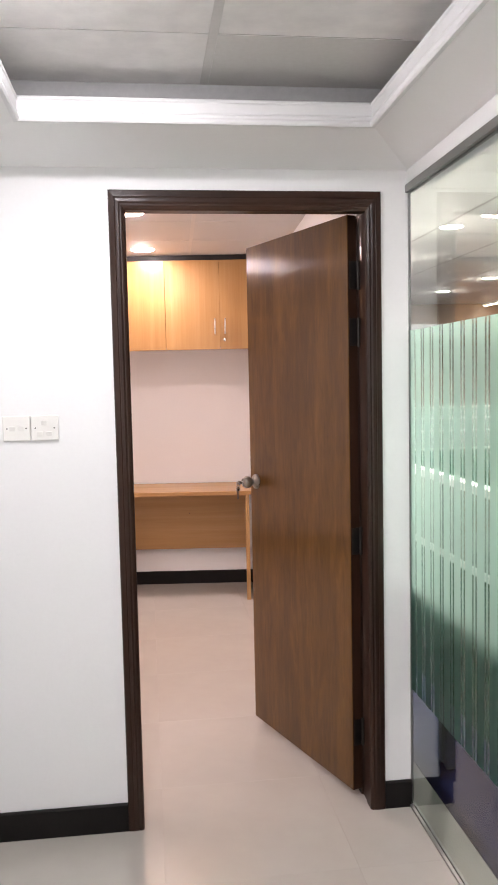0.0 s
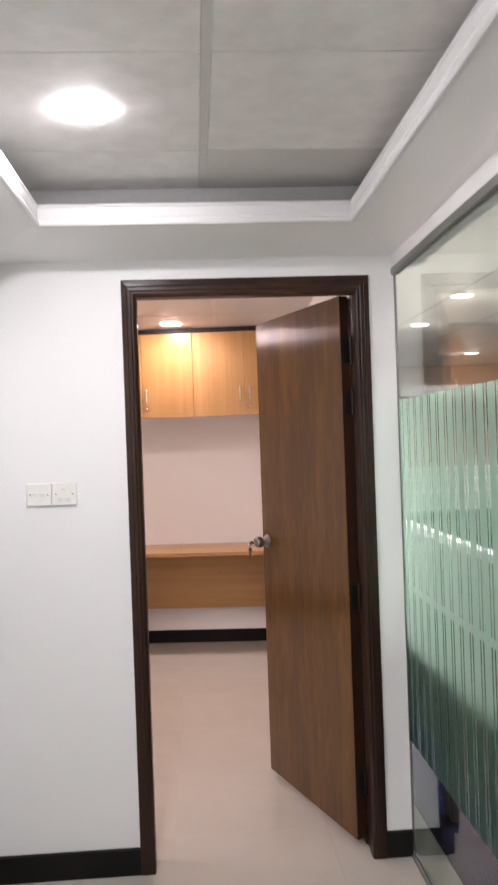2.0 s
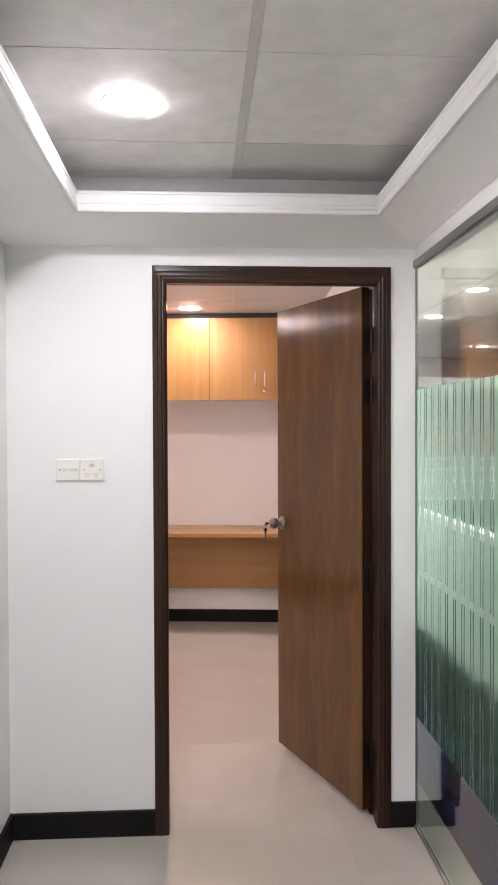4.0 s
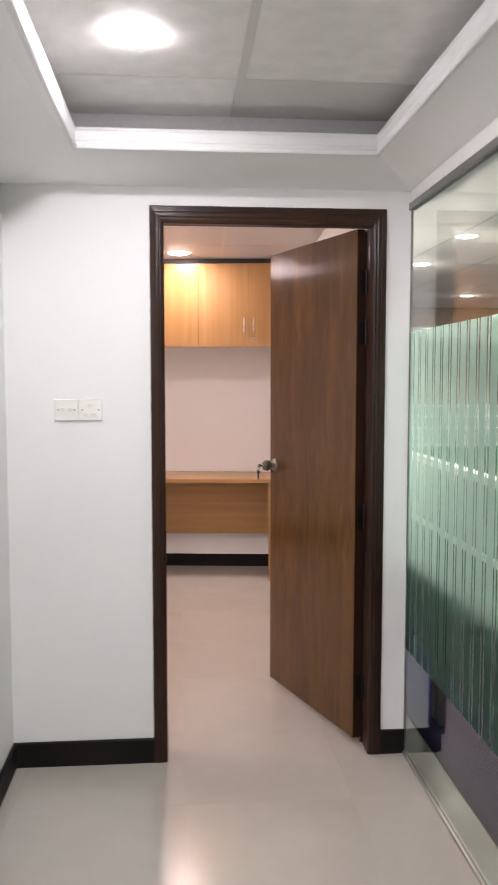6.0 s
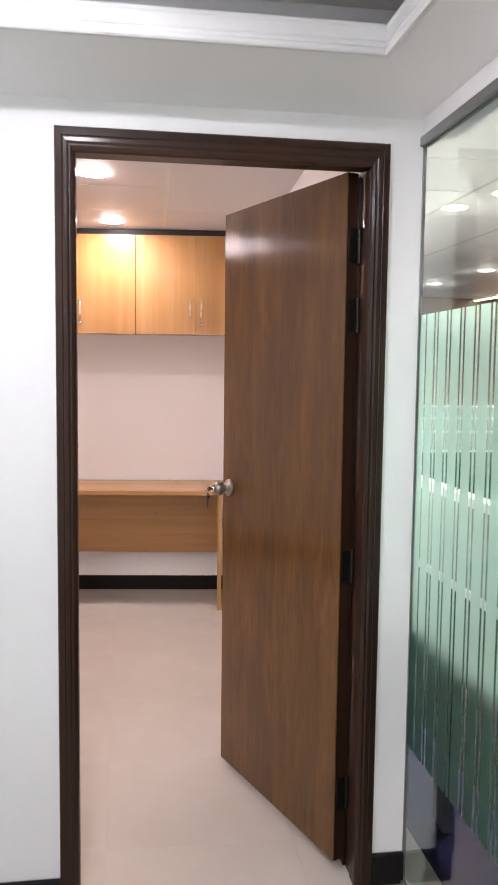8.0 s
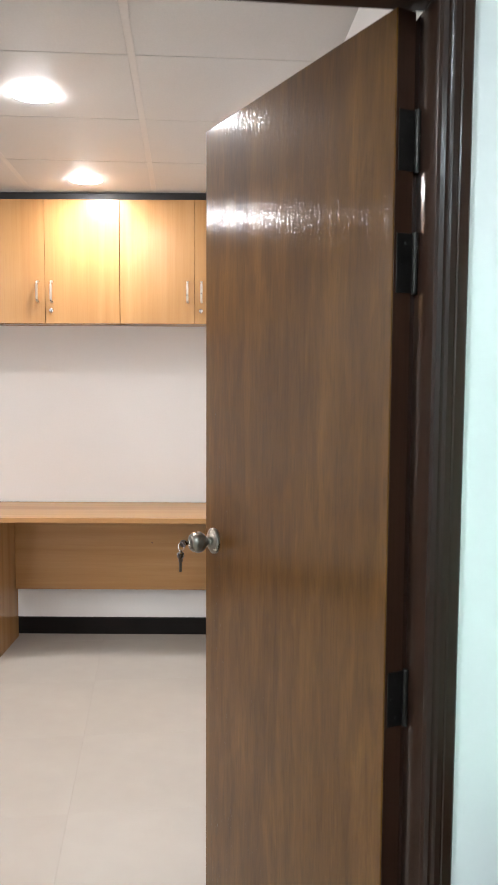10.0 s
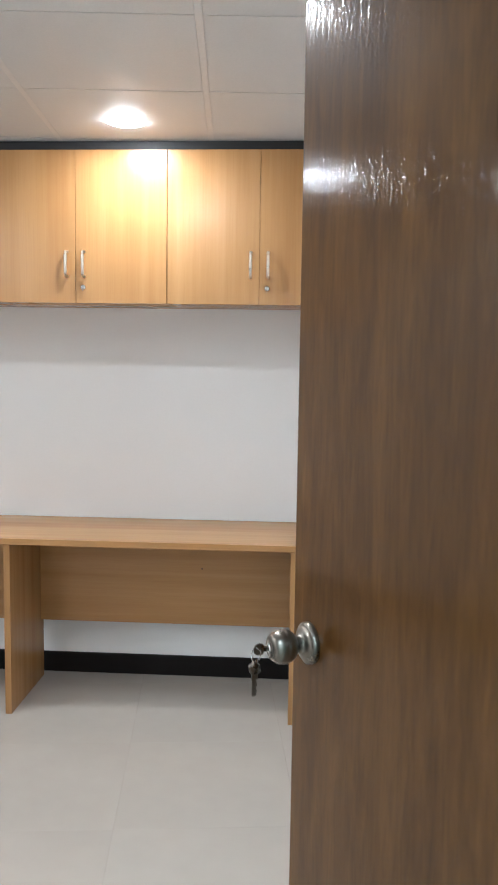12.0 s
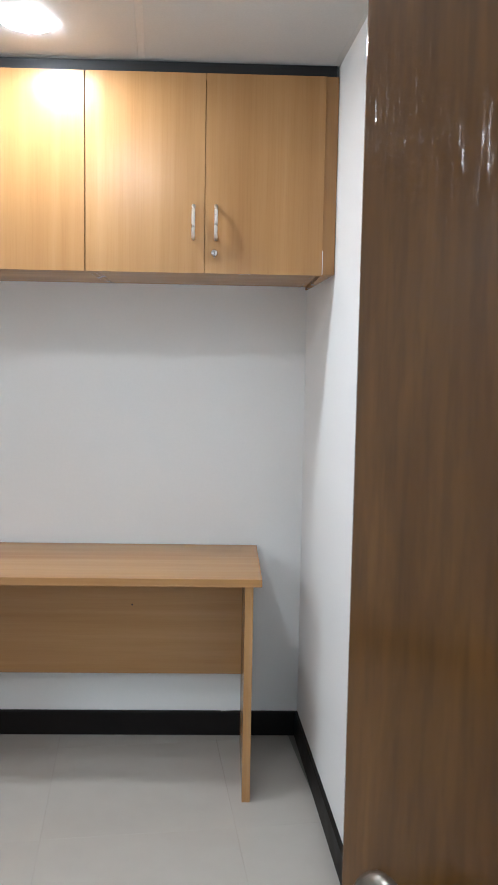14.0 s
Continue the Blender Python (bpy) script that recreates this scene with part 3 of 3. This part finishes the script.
def wall_cabinet(x0, x1):
    mid = (x0 + x1) / 2
    root = thing("wall_cabinet", (mid, 6.0, CAB_LOW), "beech wall cabinet with two closed doors and a lock", "cabinet", "wall cabinets above the desk")
    y0, t = CAB_Y + 0.019, 0.018
    bm = box(x0, x0 + t, y0, ROOM_BACK, CAB_LOW, 2.318, 0.0008)
    box(x1 - t, x1, y0, ROOM_BACK, CAB_LOW, 2.318, 0.0008, bm)
    box(x0 + t, x1 - t, y0, ROOM_BACK, 2.318 - t, 2.318, 0.0, bm)
    box(x0 + t, x1 - t, ROOM_BACK - 0.006, ROOM_BACK - 0.001, CAB_LOW + t, 2.318 - t, 0.0, bm)
    part("body", bm, BEECH, root)
    part("bottom_panel", box(x0 + t, x1 - t, y0, ROOM_BACK - 0.001, CAB_LOW + 0.0005, CAB_LOW + t, 0.0005), BEECH_X, root)
    for a, b, hx in ((x0 + 0.001, mid - 0.001, mid - 0.034), (mid + 0.001, x1 - 0.001, mid + 0.034)):
        d = part("cabinet_door", box(a, b, CAB_Y, CAB_Y + 0.0175, CAB_Z0, CAB_Z1, 0.0008), BEECH, root)
        bow_handle(hx, 1.829, 1.925, CAB_Y, d)
        if hx > mid:
            m = pose(hx - 0.004, CAB_Y, 1.787, 90, 0, 0)
            k = part("lock", lathe([(0.0115, 0.0), (0.0115, 0.002), (0.0095, 0.005), (0.0085, 0.0075), (0, 0.0075)], m, 24), CHROME, d, "round chrome cam lock", True)
            part("keyhole_tab", box(hx - 0.0055, hx - 0.0025, CAB_Y - 0.014, CAB_Y - 0.007, 1.772, 1.790, 0.0006), BRASS, k)
    return root


for a, b in ((0.6485, 1.3735), (-0.0775, 0.6475), (-0.8035, -0.0785), (-1.5295, -0.8045)):
    wall_cabinet(a, b)
# a strip of pale edge band has come loose on the end door
tagged(part("loose_edge_band", box(1.3715, 1.3732, CAB_Y - 0.0016, CAB_Y + 0.016, 1.728, 1.800, 0.0004), RAIL), "loose pale edge band at the cabinet door edge", "edge band")
root = thing("cabinet_end_panel", (1.385, 6.0, 1.730), "beech filler panel between the cabinet and the wall", "panel")
part("panel", prism([(1.3740, CAB_Y + 0.012), (1.4115, CAB_Y + 0.012), (1.381, ROOM_BACK), (1.3740, ROOM_BACK)], 1.730, 2.318), BEECH, root)
root = thing("cabinet_top_filler", (0.28, 5.77, 2.318), "matt black closing strip between the cabinets and the ceiling", "trim", kind="structure")
part("strip", box(-1.5295, 1.405, 5.760, 5.778, 2.3185, ROOM_CEIL - 0.002, 0.001), BLACK, root)


# ---- built-in desk ----
def desk():
    root = thing("desk", (0.2, 6.0, 0), "long beech desk on panel legs against a white wall", "desk")
    part("desktop", box(-1.255, 1.209, 5.783, 6.287, 0.734, 0.761, 0.0018), BEECH_X, root)
    for x in (-1.228, -0.030, 1.168):
        part("leg", box(x - 0.0135, x + 0.0135, 5.795, 6.240, 0.0, 0.734, 0.0012), BEECH, root)
    for a, b in ((-1.2145, -0.0435), (-0.0165, 1.1545)):
        panel = part("modesty_panel", box(a, b, 6.200, 6.217, 0.283, 0.734, 0.001), BEECH_X, root)
        if b > 1:
            part("screw", lathe([(0, 0.001), (0.003, 0.0008), (0.0035, 0.0)], pose(0.7436, 6.200, 0.548, 90, 0, 0), 10), BLACK, panel)
    return root


desk()


def loose_thread(x, z):
    root = thing("thread", (x, 6.286, z), "frayed pale thread lying on the skirting board", "thread")
    for k, (dx, h) in enumerate(((0.030, 0.006), (0.022, 0.010))):
        pts = [(x + dx * u, 6.287 - 0.004 * math.sin(3.1 * u), z + 0.0015 + h * abs(math.sin((2.2 + k) * u))) for u in [j / 8 for j in range(9)]]
        part("strand", tube(pts, 0.0009, 6), RAIL, root)
    return root


loose_thread(1.080, 0.096)

axes = FRONT
# ---- glass partition with its channels and film ----
root = thing("window_glass_partition", (GLASS_X, 0.7, 0), "frameless clear glass partition in aluminium channels beside the corridor", "glass partition", kind="structure")
pane = part("pane", box(GLASS_X, GLASS_X + 0.010, REAR_Y, WALL_Y - 0.002, 0.011, 2.150, 0.001), GLASS, root)
pane.visible_shadow = False
bm = box(GLASS_X - 0.010, GLASS_X, REAR_Y, WALL_Y - 0.012, 0.0, 0.010, 0.0015)
box(GLASS_X + 0.010, GLASS_X + 0.020, REAR_Y, WALL_Y - 0.001, 0.0, 0.010, 0.0015, bm)
part("floor_channel", bm, ALU, root, "grey aluminium floor channel")
bm = box(GLASS_X - 0.012, GLASS_X, REAR_Y, WALL_Y - 0.001, 2.131, 2.157, 0.0015)
box(GLASS_X + 0.010, GLASS_X + 0.022, REAR_Y, WALL_Y - 0.001, 2.131, 2.157, 0.0015, bm)
part("head_channel", bm, ALU, root, "grey aluminium head channel")
part("edge_seal", box(GLASS_X - 0.003, GLASS_X + 0.013, WALL_Y - 0.006, WALL_Y - 0.0005, 0.016, 2.131, 0.001), ALU, root)

FILM_Z0, FILM_Z1, FILM_STEP = 0.428, 1.672, 0.085


def film_strip(width):
    hold = bmesh.new()
    bm = box(0, 0.0004, -width / 2, width / 2, 0, FILM_Z1 - FILM_Z0, bm=hold)
    bm.transform(axes.inverted())
    return mesh_of("film_strip", bm, FILM)


# wide strips parted by a pair of clear lines with a narrow strip between them
narrow, wide, edge = film_strip(0.0120), film_strip(0.0520), film_strip(0.052)


def stick(me, y):
    ob = new("film_strip", me)
    ob.matrix_basis = axes @ pose(GLASS_X - 0.0007, y, FILM_Z0)
    ob.parent = root
    ob.matrix_parent_inverse = placed(root).inverted()


stick(edge, 2.9905)
stick(wide, 2.9285)
stick(narrow, 2.886)
for k in range(52):
    stick(wide, 2.8435 - FILM_STEP * k)
    stick(narrow, 2.801 - FILM_STEP * k)

# ---- open office behind the glass ----
def desk_screen(x, y0, y1):
    root = thing("desk_screen", (x, (y0 + y1) / 2, 0), "green fabric workstation screen with white rails", "screen", "workstation screens")
    part("upper_panel", box(x + 0.006, x + 0.034, y0, y1, 0.855, 1.110, 0.001), PANEL, root, "pale green upper panel")
    part("lower_panel", box(x, x + 0.040, y0, y1, 0.285, 0.830, 0.001), FABRIC, root, "dark green fabric lower panel")
    part("top_rail", box(x - 0.002, x + 0.042, y0, y1, 1.110, 1.140, 0.002), RAIL, root)
    part("middle_rail", box(x - 0.004, x + 0.044, y0, y1, 0.830, 0.855, 0.002), RAIL, root)
    for y in (y0 + 0.02, y1 - 0.02):
        part("post", box(x + 0.004, x + 0.036, y - 0.018, y + 0.018, 0.0, 0.285, 0.001), ALU, root)
    return root


for a, b in ((-1.2, 0.28), (0.30, 1.78), (1.80, 3.28), (3.30, 4.78)):
    desk_screen(1.80, a, b)


def cross_screen(y, x0, x1):
    root = thing("cross_screen", ((x0 + x1) / 2, y, 0), "tall workstation screen with white rails and green panels", "screen")
    part("panel", box(x0, x1, y + 0.006, y + 0.034, 0.15, 1.285, 0.001), PANEL, root)
    part("infill", box(x0, x1, y + 0.002, y + 0.006, 0.20, 0.975, 0.0005), FABRIC, root)
    for z in (0.985, 1.115, 1.205, 1.285):
        part("rail", box(x0, x1, y - 0.002, y + 0.042, z, z + 0.009, 0.002), RAIL, root)
    for x in (x0 + 0.02, x1 - 0.02):
        part("post", box(x - 0.018, x + 0.018, y + 0.005, y + 0.035, 0, 0.15, 0.001), ALU, root)
    return root


cross_screen(6.0, 1.92, 4.9)

# ---- floors ----
FLOOR_R, OFFICE_L = GLASS_X + 0.005, 1.703
floor = piece("floor", box(-2.8, FLOOR_R, REAR_Y, 6.75, -0.05, -0.0015), GROUT, "cream polished porcelain tile floor", "floor")
# floor strip behind the glass, coloured darker to stand in for shade
piece("floor_office_edge", box(FLOOR_R, OFFICE_L, REAR_Y, OFFICE_END + 0.1, -0.05, 0.0), SHADED_TILE, "floor strip between glass and carpet, with shade put into its colour", "floor strip")
piece("floor_office", box(OFFICE_L, OFFICE_R + 0.1, REAR_Y, OFFICE_END + 0.1, -0.05, 0.004), CARPET, "dark blue office carpet", "carpet")


def floor_tiles():
    xs, ys = [0.703 + 0.6 * k for k in range(-6, 2)], [3.885 + 0.6 * k for k in range(-10, 5)]
    shared = {}
    for a in xs:
        for b in ys:
            x0, x1 = max(a, -2.8) + 0.00015, min(a + 0.6, FLOOR_R) - 0.00015
            y0, y1 = max(b, REAR_Y) + 0.00015, min(b + 0.6, 6.75) - 0.00015
            if x1 - x0 < 0.02 or y1 - y0 < 0.02 or (y1 < WALL_Y and x1 < LEFT_X):
                continue
            size = (round(x1 - x0, 4), round(y1 - y0, 4))
            if size not in shared:
                bm = box(0, size[0], 0, size[1], -0.008, 0.0, 0.0003, segments=1)
                bm.transform(axes.inverted())
                shared[size] = mesh_of("tile", bm, FLOOR)
            ob = new("tile", shared[size])
            ob.matrix_basis = axes @ pose(x0, y0, 0)
            ob.parent = floor


floor_tiles()
